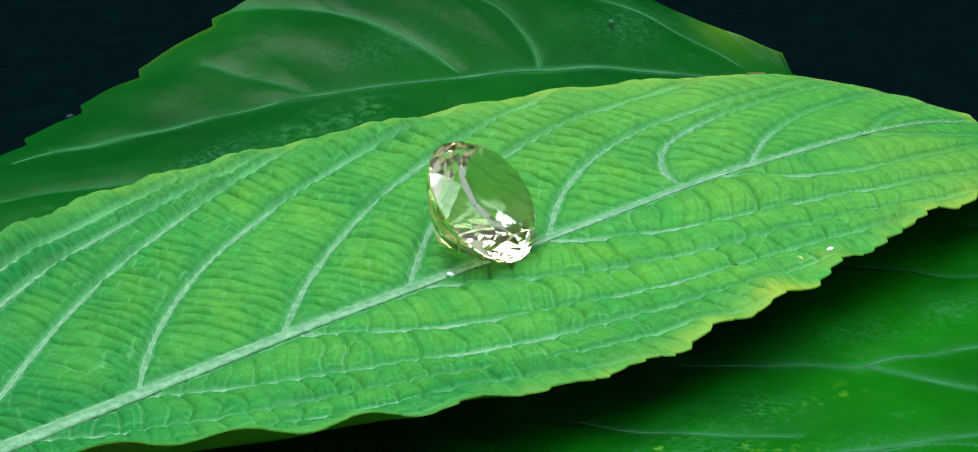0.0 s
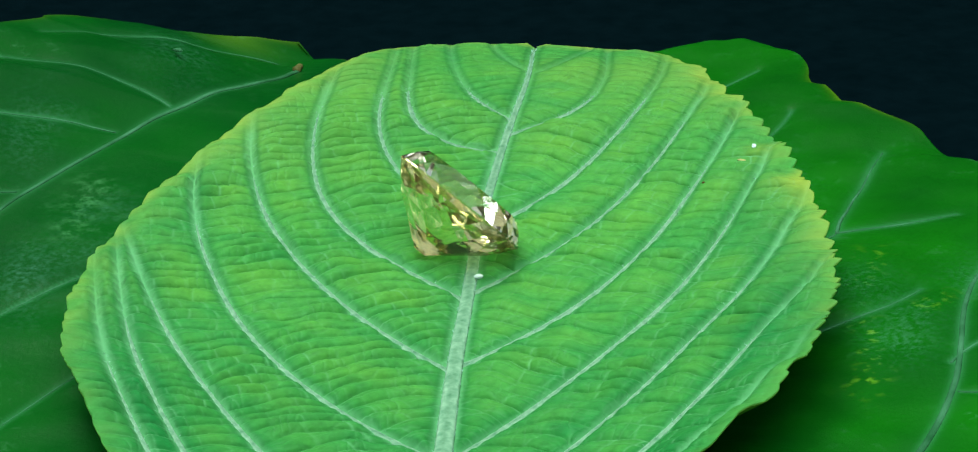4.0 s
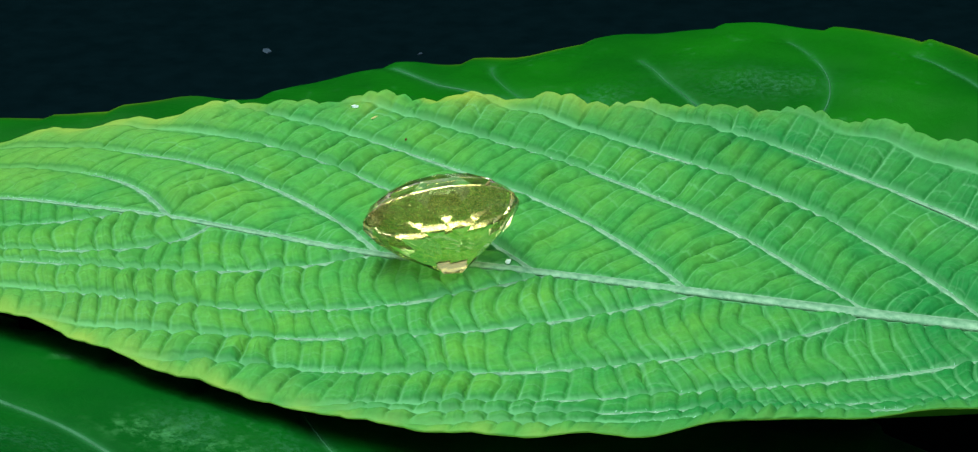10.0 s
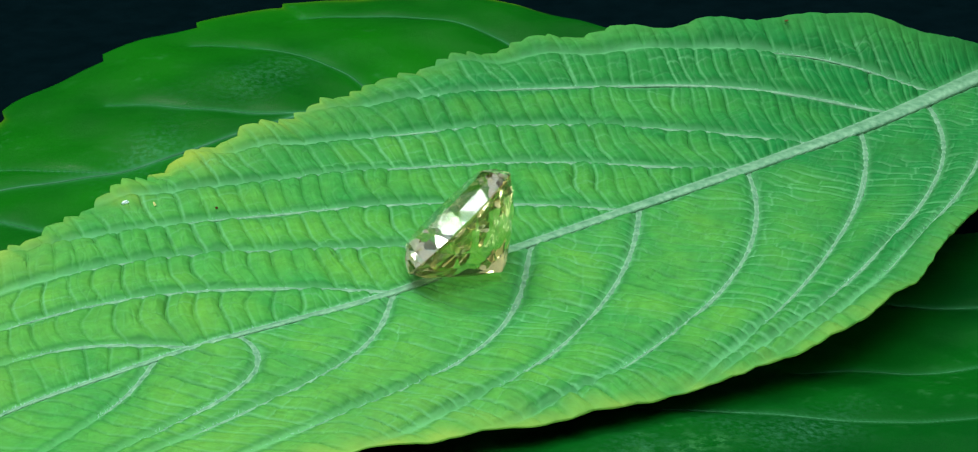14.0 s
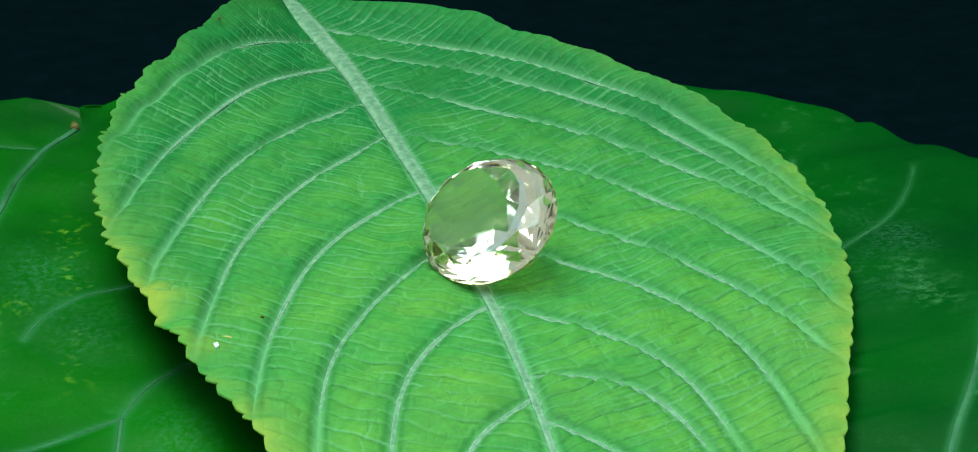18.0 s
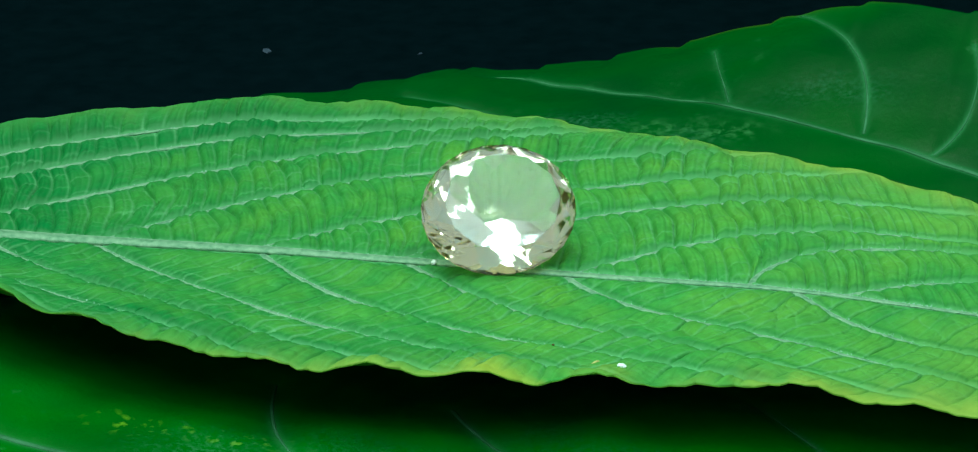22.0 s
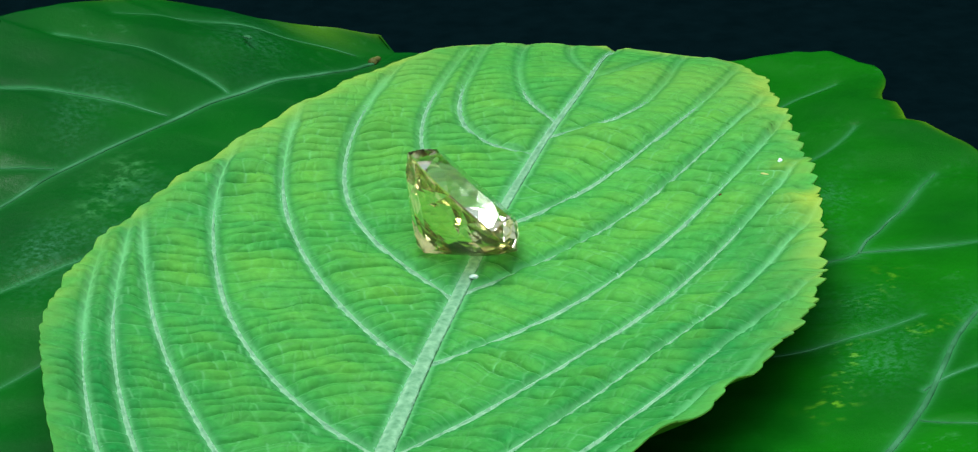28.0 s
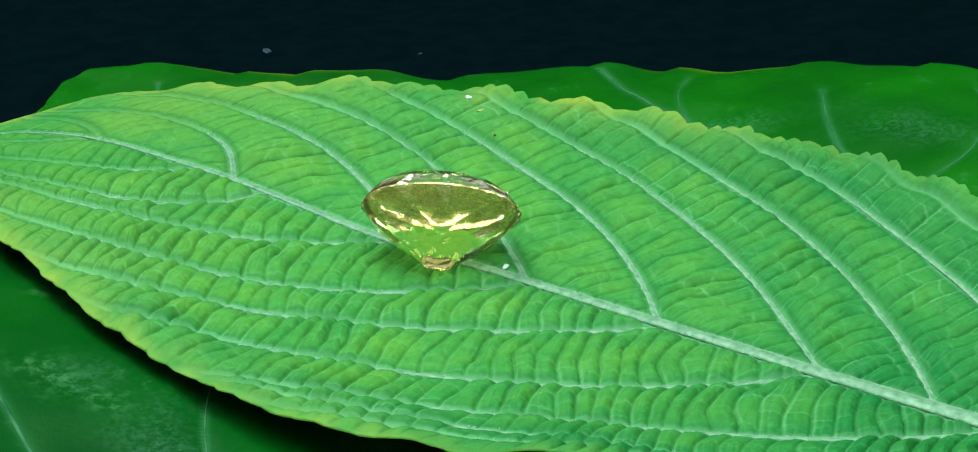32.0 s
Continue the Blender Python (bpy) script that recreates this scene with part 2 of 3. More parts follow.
def soft_interp(x, xs, ys, r=0.012):
    """Interpolation through a table, with its corners rounded."""
    x = np.asarray(x, float)
    return sum(np.interp(x + d * r, xs, ys) for d in (-1, -0.5, 0, 0.5, 1)) / 5


def mid_v(u):
    return soft_interp(u, MID_U, MID_V, 0.02)


def leaf_height(u, v):
    """The leaf's large form: nearly flat along the midrib, both halves rising to their edges, one more than the other."""
    m = mid_v(u)
    d = v - m
    z = soft_interp(u, [-0.372, -0.33, -0.29, -0.25, -0.19, -0.15, -0.08, 0.0, 0.04, 0.12, 0.2, 0.23, 0.25, 0.265, 0.28], [-0.0035, -0.0045, -0.0035, -0.0031, -0.0018, -0.0007, 0.0017, 0.0035, 0.0033, 0.0084, 0.0072, 0.0035, -0.0003, -0.0050, -0.0110], 0.02)
    wl = np.maximum(soft_interp(u, LEFT_U, LEFT_V, 0.004) - m, 0.004)
    wr = np.maximum(m - soft_interp(u, RIGHT_U, RIGHT_V, 0.004), 0.004)
    left = (soft_interp(u, LEFT_U, LEFT_Z, 0.02) - z) * np.clip(d / wl, 0, 1.05) ** soft_interp(u, [-0.3, -0.05, 0.02, 0.25], [3.4, 3.4, 1.5, 1.3], 0.03)
    right = (soft_interp(u, RIGHT_U, RIGHT_Z, 0.02) - z) * np.clip(-d / wr, 0, 1.05) ** 1.7
    return z + left + right


def vein_reach(u, vein):
    """How far across a side vein lies at u, and its slope."""
    s, reach, bend, power = vein
    x = np.maximum(u - s, 1e-5) / bend
    e = np.exp(-x ** power)
    return reach * (1 - e), np.minimum(reach * e * power * x ** (power - 1) / bend, 4.0)


def vein_field(u, d, veins):
    """How far (plan units) each point lies from the nearest side vein, where it lies between two (0 to 1), which two, and how far from the lower."""
    near = np.full(u.shape, 9.0)
    low = np.full(u.shape, -9.0)
    high = np.full(u.shape, 9.0)
    strip = np.zeros(u.shape)
    for vein in veins:
        y, slope = vein_reach(u, vein)
        g = np.where(u >= vein[0], (d - y) / np.sqrt(1 + slope * slope), np.hypot(d, u - vein[0]))
        near = np.minimum(near, np.abs(g))
        low = np.where(g >= 0, np.maximum(low, -g), low)
        high = np.where(g < 0, np.minimum(high, -g), high)
        strip += g >= 0
    w = np.where((low > -8) & (high < 8), -low / np.maximum(high - low, 1e-6), 0.5)
    return near, w, strip, np.where(low > -8, -low, d)


def rib_radius(u):
    return np.interp(u, [-0.372, -0.33, -0.25, -0.15, 0.0, 0.24], [0.0046, 0.0053, 0.0043, 0.0032, 0.0022, 0.0006])


def scatter(k, strip, seed):
    """A number from 0 to 1 that goes by the cell."""
    x = np.sin(k * 12.9898 + strip * 78.233 + seed * 37.719) * 43758.5453
    return x - np.floor(x)


def leaf_relief(u, v):
    """Quilted relief between the veins, how much vein shows, and the folds' painted shade."""
    d = v - mid_v(u)
    nl, wl, sl, ql = vein_field(u, np.maximum(d, 0), LEFT_VEINS)
    nr, wr, sr, qr = vein_field(u, np.maximum(-d, 0), RIGHT_VEINS)
    left = d >= 0
    near, w, strip, rise = np.where(left, nl, nr), np.where(left, wl, wr), np.where(left, sl, sr + 20), np.where(left, ql, qr)
    trench = np.exp(-(near / 0.0016) ** 2)
    near = np.minimum(near, np.maximum(np.abs(d) - rib_radius(u) * 0.8, 0))
    fade = np.clip((near - 0.0004) / 0.0022, 0, 1)
    # cross veins, bowed towards the tip, like the rungs of a ladder
    bow = np.sin(np.pi * np.clip(w, 0, 1))
    far = np.maximum(np.abs(d) - 0.085, 0)
    across = np.minimum(np.abs(d), 0.085) + 0.02 * (1 - np.exp(-far / 0.02))
    along = np.linspace(-0.45, 0.45, 300)
    count = lambda x, us, ps: np.interp(x, along, np.cumsum(0.003010 / np.interp(along, us, ps)))
    spacing = ([-0.3, 0.1], [0.0076, 0.0082]), ([-0.25, -0.05, 0.15], [0.0084, 0.0090, 0.0102])
    pitch = np.where(left, np.interp(u, *spacing[0]), np.interp(u, *spacing[1]))
    x = (u - 0.0036 * np.clip(1.25 - np.abs(d) / 0.085, 0.25, 1) * bow + np.where(left, 0.40, 0.46) * across + 0.0028 * wave(u, v, 60, 3) + 0.0012 * wave(u, v, 230, 4))
    c = np.where(left, count(x, *spacing[0]), count(x, *spacing[1])) + 0.37 * strip + 0.55 * np.sin(strip * 2.4)
    k = np.round(c)
    f = np.abs(c - k) * pitch
    k = np.floor(c)
    strong = np.where(left, 0.6, 0.4) + np.where(left, 0.4, 0.6) * scatter(np.round(c), strip, 1)
    # shorter veins that part each rung into cells
    c2 = (rise + 0.0012 * wave(u, v, 330, 8)) / (0.0092 + 0.0035 * scatter(k, strip, 2)) + scatter(k, strip, 3)
    g = np.abs(c2 - np.round(c2)) * 0.0105
    weak = 0.25 + 0.65 * scatter(k + 7 * np.round(c2), strip, 4)
    strong = strong * (0.65 + 0.35 * scatter(k + 11 * np.round(c2), strip, 9))
    # the finest net within a cell
    c3 = (u + 0.5 * np.abs(d) + 0.0016 * wave(u, v, 420, 14)) / 0.0036
    n3 = np.abs(c3 - np.round(c3)) * 0.0036
    c4 = (np.abs(d) - 0.3 * u + 0.0016 * wave(u, v, 380, 18)) / 0.0040
    n4 = np.abs(c4 - np.round(c4)) * 0.0040
    net = np.maximum(np.exp(-(n3 / 0.00035) ** 2) * np.clip(wave(u, v, 380, 15) * 1.6, 0, 1), np.exp(-(n4 / 0.00035) ** 2) * np.clip(wave(u, v, 350, 16) * 1.6, 0, 1))
    # each rung rises slowly towards the base and falls steeply into the fold beside its vein
    x = 1 - np.clip(c - np.floor(c), 0, 1)
    crest = 0.63
    shingle = np.minimum(x / crest, (1 - x) / (1 - crest)) ** 0.62
    half = (0.15 + 0.55 * scatter(k, strip, 6)) * np.exp(-((np.abs(x - 0.45) * pitch) / 0.0005) ** 2)
    pillow = (1 - strong * (1 - shingle)) * (1 - 0.30 * weak * np.exp(-g / 0.0016)) * (1 - np.exp(-near / 0.0034))
    uneven = 0.9 + 0.4 * wave(u, v, 90, 19)
    h = np.where(left, 0.0036, 0.0033) * pillow * uneven - 0.0008 * trench - 0.0004 * net * fade - 0.0008 * half * fade + (0.0006 * wave(u, v, 240, 41) + 0.0003 * wave(u, v, 480, 17)) * fade
    h = h - 0.0009 * strong * np.exp(-(f / 0.00055) ** 2) * fade
    patch = np.clip(0.7 + 0.5 * wave(u, v, 120, 11), 0.1, 1.2)
    show = 0.62 * np.exp(-(near / np.where(left, 0.0019, 0.0016)) ** 2) + 0.60 * strong * np.exp(-(((c - np.round(c)) * pitch + 0.0009) / 0.00050) ** 2) * fade * patch + 0.32 * weak * np.exp(-(g / 0.00045) ** 2) * fade * patch + 0.10 * net * fade + 0.18 * half * fade * patch
    # Shade painted beside the side veins and along each rung's fold.
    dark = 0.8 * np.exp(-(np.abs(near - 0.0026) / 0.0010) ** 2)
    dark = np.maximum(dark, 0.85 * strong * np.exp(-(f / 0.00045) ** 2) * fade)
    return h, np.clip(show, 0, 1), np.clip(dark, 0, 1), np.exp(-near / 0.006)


def leaf_top(u, v):
    """The pale leaf's upper face at one place of the plan."""
    u, v = np.array([u], float), np.array([v], float)
    return float(leaf_height(u, v)[0] + leaf_relief(u, v)[0][0] - 0.001)


def hairs(roots, rng):
    """Short pale hairs that stand out from the veins, each a thin three-sided spike."""
    n = len(roots)
    lean = np.stack([rng.uniform(-0.9, 0.9, n), roots[:, 3] * rng.uniform(0.2, 1.0, n), rng.uniform(0.4, 1.1, n)], -1)
    tip = roots[:, :3] + lean * rng.uniform(0.0004, 0.0010, n)[:, None]
    w = 0.00012
    ring = [roots[:, :3] + np.array(o) * w for o in ((1, 0, 0), (-0.5, 0.87, 0), (-0.5, -0.87, 0))]
    pts = np.stack(ring + [tip], 1)
    P = plan(pts[..., 0], pts[..., 1], pts[..., 2]).reshape(-1, 3)
    F = [(4 * k + a, 4 * k + b, 4 * k + 3) for k in range(n) for a, b in ((0, 1), (1, 2), (2, 0))]
    return mesh_of("down", P, F, DOWN, False)


def pale_leaf():
    leaf = tagged(new("veined_leaf"), "large fresh light-green leaf with pale veins and scalloped yellowish edge", "leaf")
    ni, nj = 1700, 580
    a = np.linspace(0, np.pi, ni)
    u = -0.351 + 0.629 * (0.175 * (1 - np.cos(a)) + 0.65 * a / np.pi)
    q = np.linspace(-1, 1, nj)
    q = np.sign(q) * np.abs(q) ** 0.9
    tooth = np.random.RandomState(12)

    def teeth(narrow, wide):
        """Uneven teeth along the edge, each leaning towards the tip, 0 to 1."""
        cut = -0.36 + np.cumsum(tooth.uniform(narrow, wide, 130))
        k = np.clip(np.searchsorted(cut, u), 1, 129)
        x = np.clip((u - cut[k - 1]) / (cut[k] - cut[k - 1]), 0, 1)
        return np.minimum((x / 0.64) ** 0.6, ((1 - x) / 0.36) ** 0.65) * tooth.uniform(0.25, 1.0, 131)[k]

    teeth_l = 0.0036 * teeth(0.007, 0.016) * np.interp(u, [-0.3, -0.12, -0.05, 0.0, 0.05, 0.2], [0.2, 0.35, 0.5, 0.7, 0.6, 0.5])
    teeth_r = 0.0038 * (teeth(0.005, 0.012) - 0.30) * np.interp(u, [-0.26, -0.17, -0.1, 0.0, 0.2], [0.12, 0.4, 0.9, 1.1, 0.9])
    ends = np.sin(a) ** 0.5
    m = mid_v(u)
    top = soft_interp(u, LEFT_U, LEFT_V, 0.004) + teeth_l * ends
    low = soft_interp(u, RIGHT_U, RIGHT_V, 0.004) - teeth_r * ends
    U = np.broadcast_to(u[:, None], (ni, nj))
    Q = np.broadcast_to(q[None, :], (ni, nj))
    V = np.where(Q > 0, m[:, None] + Q * (top - m)[:, None], m[:, None] - Q * (low - m)[:, None])
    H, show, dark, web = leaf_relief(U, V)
    rim = np.minimum(np.where(Q > 0, top[:, None] - V, V - low[:, None]), 1)
    ruffle = np.clip((U + 0.33) / 0.08, 0, 1) * np.exp(-(rim / 0.012) ** 2) * 0.0018 * np.where(Q < 0, 1.25, 0.8) * wave(U, np.sign(Q) * 0.02, 150, 21) * (1 - 0.8 * np.clip((U - 0.19) / 0.05, 0, 1))
    curl = -0.0013 * np.exp(-(rim / 0.005) ** 2) * np.where(Q > 0, 0.6, 0.0)
    base = leaf_height(U, V) + ruffle + curl - 0.001
    Z = base + H * (1 - 0.5 * np.clip((U - 0.13) / 0.08, 0, 1)) * np.clip(rim / 0.010, 0, 1) ** 0.7
    low_face = plan(U, V, base - 0.0006 - 0.0030 * np.clip(rim / 0.02, 0, 1))
    tip = np.clip((U - 0.02) / 0.25, 0, 1)
    yellow = np.clip(np.exp(-rim / np.where(Q > 0, 0.010, 0.008)) * (0.65 + 0.5 * wave(U, V, 45, 31) + 0.25 * wave(U, V, 300, 32)) + 0.30 * tip * (0.5 + 0.7 * wave(U, V, 60, 33)), 0, 0.9)
    sere = np.exp(-((U - 0.056) / 0.026) ** 2 - (rim / 0.012) ** 2) * (Q < 0)
    yellow = yellow * soft_interp(U, [-0.3, -0.12, 0.0, 0.2], [0.05, 0.2, 0.9, 1.0], 0.02)
    part("blade", grid_mesh("blade", plan(U, V, Z), BLADE, 0, (("yellow", yellow), ("sere", np.clip(sere * (0.40 + 0.5 * wave(U, V, 170, 36)), 0, 0.7)), ("vein", show * (1 - 0.5 * yellow) * (1 - 0.65 * np.clip((U - 0.13) / 0.08, 0, 1)) * np.clip((rim - 0.001) / 0.012, 0.2, 1)), ("fold_shade", 0.58 * dark * np.clip(rim / 0.012, 0, 1)), ("deep", soft_interp(U, [-0.3, -0.16, -0.02, 0.1], [1.0, 0.85, 0.35, 0.1], 0.02) * (0.75 + 0.25 * wave(U, V, 40, 35)) + 0.30 * web + 0.35 * np.exp(-((rim - 0.024) / 0.012) ** 2) * np.clip((0.1 - U) / 0.1, 0, 1)), ("warm", np.clip((1 - 1.3 * web) * (0.24 + 0.18 * wave(U, V, 70, 38) + 0.14 * wave(U, V, 260, 39)) * np.interp(U, [-0.25, -0.12, 0.0, 0.2], [0.15, 0.6, 1.0, 0.8]) * np.clip((rim - 0.012) / 0.02, 0, 1), 0, 1))), 3, low_face), leaf)
    us = np.linspace(-0.371, 0.262, 160)
    vs = mid_v(us)
    r = rib_radius(us)
    zs = leaf_height(us, vs) - 0.0010 + 0.25 * r
    v, f = tube(plan(us, vs, zs), r * K, 16, 0.45)
    part("midrib", cored(mesh_of("midrib", v, f, VEIN), 16), leaf, "thick pale downy midrib")
    step = np.linspace(0, 1, 24)
    su = -0.334 - 0.040 * step
    v, f = tube(plan(su, mid_v(su), -0.0084 + 0.0022 * step), K * 0.0050 * np.sqrt(np.clip((1.02 - step) / 0.45, 0.05, 1)), 14, 0.95)
    part("leaf_stalk", mesh_of("leaf_stalk", v, f, STEM), leaf, "short thick downy green stalk")
    rng = np.random.RandomState(4)
    roots = []
    k = rng.randint(0, 160, 2600)
    side = rng.choice([-1, 1], 2600)
    roots.append(np.stack([us[k] + rng.uniform(-0.002, 0.002, 2600), vs[k] + side * r[k] * rng.uniform(0.75, 1.02, 2600), zs[k] + 0.0002, side * 1.0], -1))
    for veins, sign in ((LEFT_VEINS, 1), (RIGHT_VEINS, -1)):
        for vein in veins:
            x = vein[0] + np.linspace(0, 1, 90) ** 1.5 * 0.40
            d = vein_reach(x, vein)[0]
            y = mid_v(x) + sign * d
            lim = soft_interp(x, LEFT_U, LEFT_V, 0.004) if sign > 0 else soft_interp(x, RIGHT_U, RIGHT_V, 0.004)
            ok = (x < 0.20) & (d < np.abs(lim - mid_v(x)) - 0.013)
            n = len(x) if ok.all() else int(np.argmin(ok))
            x, y = x[:n], y[:n]
            if len(x) < 6:
                continue
            z = leaf_height(x, y) - 0.0015 - 0.0012 * np.clip(1 - (len(x) - np.arange(len(x))) / 10, 0, 1)
            v, f = tube(plan(x, y, z), K * np.interp(np.arange(len(x)), [0, len(x) - 1], [0.0017, 0.0007]) * np.clip((len(x) - np.arange(len(x))) / 14, 0.15, 1), 8, 0.5)
            part("side_vein", cored(mesh_of("side_vein", v, f, VEIN), 8), leaf)
            k = rng.randint(0, len(x), 260)
            side = rng.choice([-1, 1], 260)
            roots.append(np.stack([x[k] + rng.uniform(-0.002, 0.002, 260), y[k] + side * rng.uniform(0.0002, 0.0011, 260), z[k] + 0.0004, side * 1.0], -1))
    part("down", hairs(np.concatenate(roots), rng), leaf, "short pale hairs along the veins")
    return leaf


PALE = pale_leaf()

# ---- dark leaves underneath ----


def bend_points(a, b, c, n=30):
    """Points on a bent line from a to c by way of b."""
    t = np.linspace(0, 1, n)[:, None]
    a, c = np.asarray(a, float), np.asarray(c, float)
    b = 2 * np.asarray(b, float) - (a + c) / 2
    return (1 - t) ** 2 * a + 2 * t * (1 - t) * b + t * t * c


def dark_leaf(label, mid, upper, lower, spine, veins, notches, seed, base, skin, sheen_spots, flecks=(), scars=(), dent=0.0):
    """A glossy dark leaf: tables (along, across, height) of its fold and of its two edges in the plan; its midrib; veins as bent lines."""
    leaf = tagged(new("dark_leaf"), label, "leaf", "dark leaves under the pale one")
    mid, upper, lower = (np.array(sorted(t)) for t in (mid, upper, lower))
    lo, hi = min(upper[0, 0], lower[0, 0]), max(upper[-1, 0], lower[-1, 0])
    ni, nj = 460, 241
    a = np.linspace(0, np.pi, ni)
    u = (lo + hi) / 2 - (hi - lo) / 2 * np.cos(a)
    q = np.linspace(-1, 1, nj)
    U, Q = np.meshgrid(u, q, indexing="ij")
    tab = lambda t, k, r: soft_interp(u, t[:, 0], t[:, k], r)[:, None]
    m, mz = tab(mid, 1, 0.015), tab(mid, 2, 0.02)
    k = np.clip(np.searchsorted(notches, u), 1, len(notches) - 1)
    a0, b0 = np.array(notches)[k - 1], np.array(notches)[k]
    saw = (b0 - u) / (b0 - a0) if base > 0 else (u - a0) / (b0 - a0)
    saw = np.sin(np.pi * 0.5 * np.clip(saw, 0, 1)) * np.clip((1 - saw) / 0.06, 0, 1)
    scal = 0.0062 * (saw - 0.6)[:, None] * np.sin(a)[:, None] ** 0.5
    top, topz = tab(upper, 1, 0.006) + scal, tab(upper, 2, 0.02)
    low, lowz = tab(lower, 1, 0.006) - scal, tab(lower, 2, 0.02)
    m = np.clip(m, low + 0.001, np.maximum(top - 0.001, low + 0.0011))
    A = np.abs(Q)
    V = m + np.where(Q > 0, (top - m) * A, (low - m) * A)
    Z = mz + np.where(Q > 0, topz - mz, lowz - mz) * A ** 1.1 + 0.003 * np.sin(np.pi * A) * np.clip(np.abs(V - m) / 0.05, 0, 1)
    U = U + dent * np.clip(1 - np.abs(V + 0.131) / 0.022, 0, 1) * np.clip((-0.16 - U) / 0.06, 0, 1)
    rib = np.array(spine)
    s = np.linspace(0, len(rib) - 1, 220)
    rib = np.stack([soft_interp(s, range(len(rib)), rib[:, k], 0.5) for k in (0, 1)], -1)
    near = np.full(U.shape, 9.0)
    for B, width in [(rib, 1.5)] + [(bend_points(*points, n=90), width) for points, width in veins]:
        dist = np.full(U.shape, 9.0)
        for x, y in B:
            dist = np.minimum(dist, np.hypot(U - x, V - y))
        near = np.minimum(near, dist / width)
    patch = np.clip(0.75 + 0.5 * wave(U, V, 60, seed + 7), 0.15, 1)
    show = 0.85 * np.exp(-(near / 0.0013) ** 2) * patch + 0.05 * np.exp(-(near / 0.005) ** 2)
    Z = Z + 0.0018 * (1 - np.exp(-near / 0.018)) - 0.0006 * np.exp(-(near / 0.004) ** 2) + 0.0020 * wave(U, V, 40, seed) + 0.0006 * wave(U, V, 150, seed + 1)
    rim = np.where(Q > 0, top - V, V - low)
    spots = lambda places: np.clip(sum((np.exp(-((U - x) / a1) ** 2 - ((V - y) / b1) ** 2) for x, y, a1, b1 in places), np.zeros(U.shape)), 0, 1)
    fleck = spots(flecks) * np.clip(0.5 + 0.8 * wave(U, V, 120, seed + 2), 0, 1)
    yellow = np.exp(-rim / 0.0016) * np.clip(-0.05 + 0.5 * wave(U, V, 50, seed + 4), 0, 0.7)
    if scars:
        yellow = 0.3 * yellow + 0.15 * np.exp(-((U - 0.252) / 0.010) ** 2 - ((V - 0.135) / 0.016) ** 2)
    painted_sheen, hurt = spots(sheen_spots) * np.clip(0.7 + 0.6 * wave(U, V, 140, seed + 9), 0, 1), spots(scars)
    part("blade", grid_mesh("blade", plan(U, V, Z), skin, 0.0004, (("yellow", yellow), ("vein", show), ("fleck", fleck), ("scar", hurt), ("painted_sheen", painted_sheen)), 2), leaf)

    def lift(x, y):
        k = np.clip(np.searchsorted(u, x), 1, ni - 1)
        f = (x - u[k - 1]) / (u[k] - u[k - 1])
        at = lambda rows: np.array([np.interp(b, V[j], Z[j]) for j, b in zip(rows, y)])
        return at(k - 1) * (1 - f) + at(k) * f

    x, y = rib[(rib[:, 0] > lo + 0.002) & (rib[:, 0] < hi - 0.002)].T
    r = np.interp(np.arange(len(x)), [0, len(x) - 1], [0.0015, 0.0005])
    v, f = tube(plan(x, y, lift(x, y)), K * r, 8, 0.45)
    part("midrib", mesh_of("midrib", v, f, DARKVEIN), leaf)
    for points, width in veins:
        B = bend_points(*points, n=40)
        B = B[(B[:, 0] > lo + 0.003) & (B[:, 0] < hi - 0.003)]
        v, f = tube(plan(B[:, 0], B[:, 1], lift(B[:, 0], B[:, 1])), K * width * np.interp(np.arange(len(B)), [0, len(B) - 1], [0.0006, 0.0002]), 6, 0.45)
        part("side_vein", mesh_of("side_vein", v, f, DARKVEIN), leaf)
    node = np.array([rib[0, 0], rib[0, 1], lift(rib[:1, 0], rib[:1, 1])[0]])
    step = np.linspace(0, 1, 12)
    stalk = np.stack([node[0] + base * 0.010 * step, np.full(12, node[1]), node[2] + 0.001 - 0.002 * step], -1)
    v, f = tube(plan(stalk[:, 0], stalk[:, 1], stalk[:, 2]), K * 0.0020 * (1 - 0.25 * step), 10, 0.9)
    part("leaf_stalk", mesh_of("leaf_stalk", v, f, STALK), leaf, "short reddish brown leaf stalk")
    return leaf


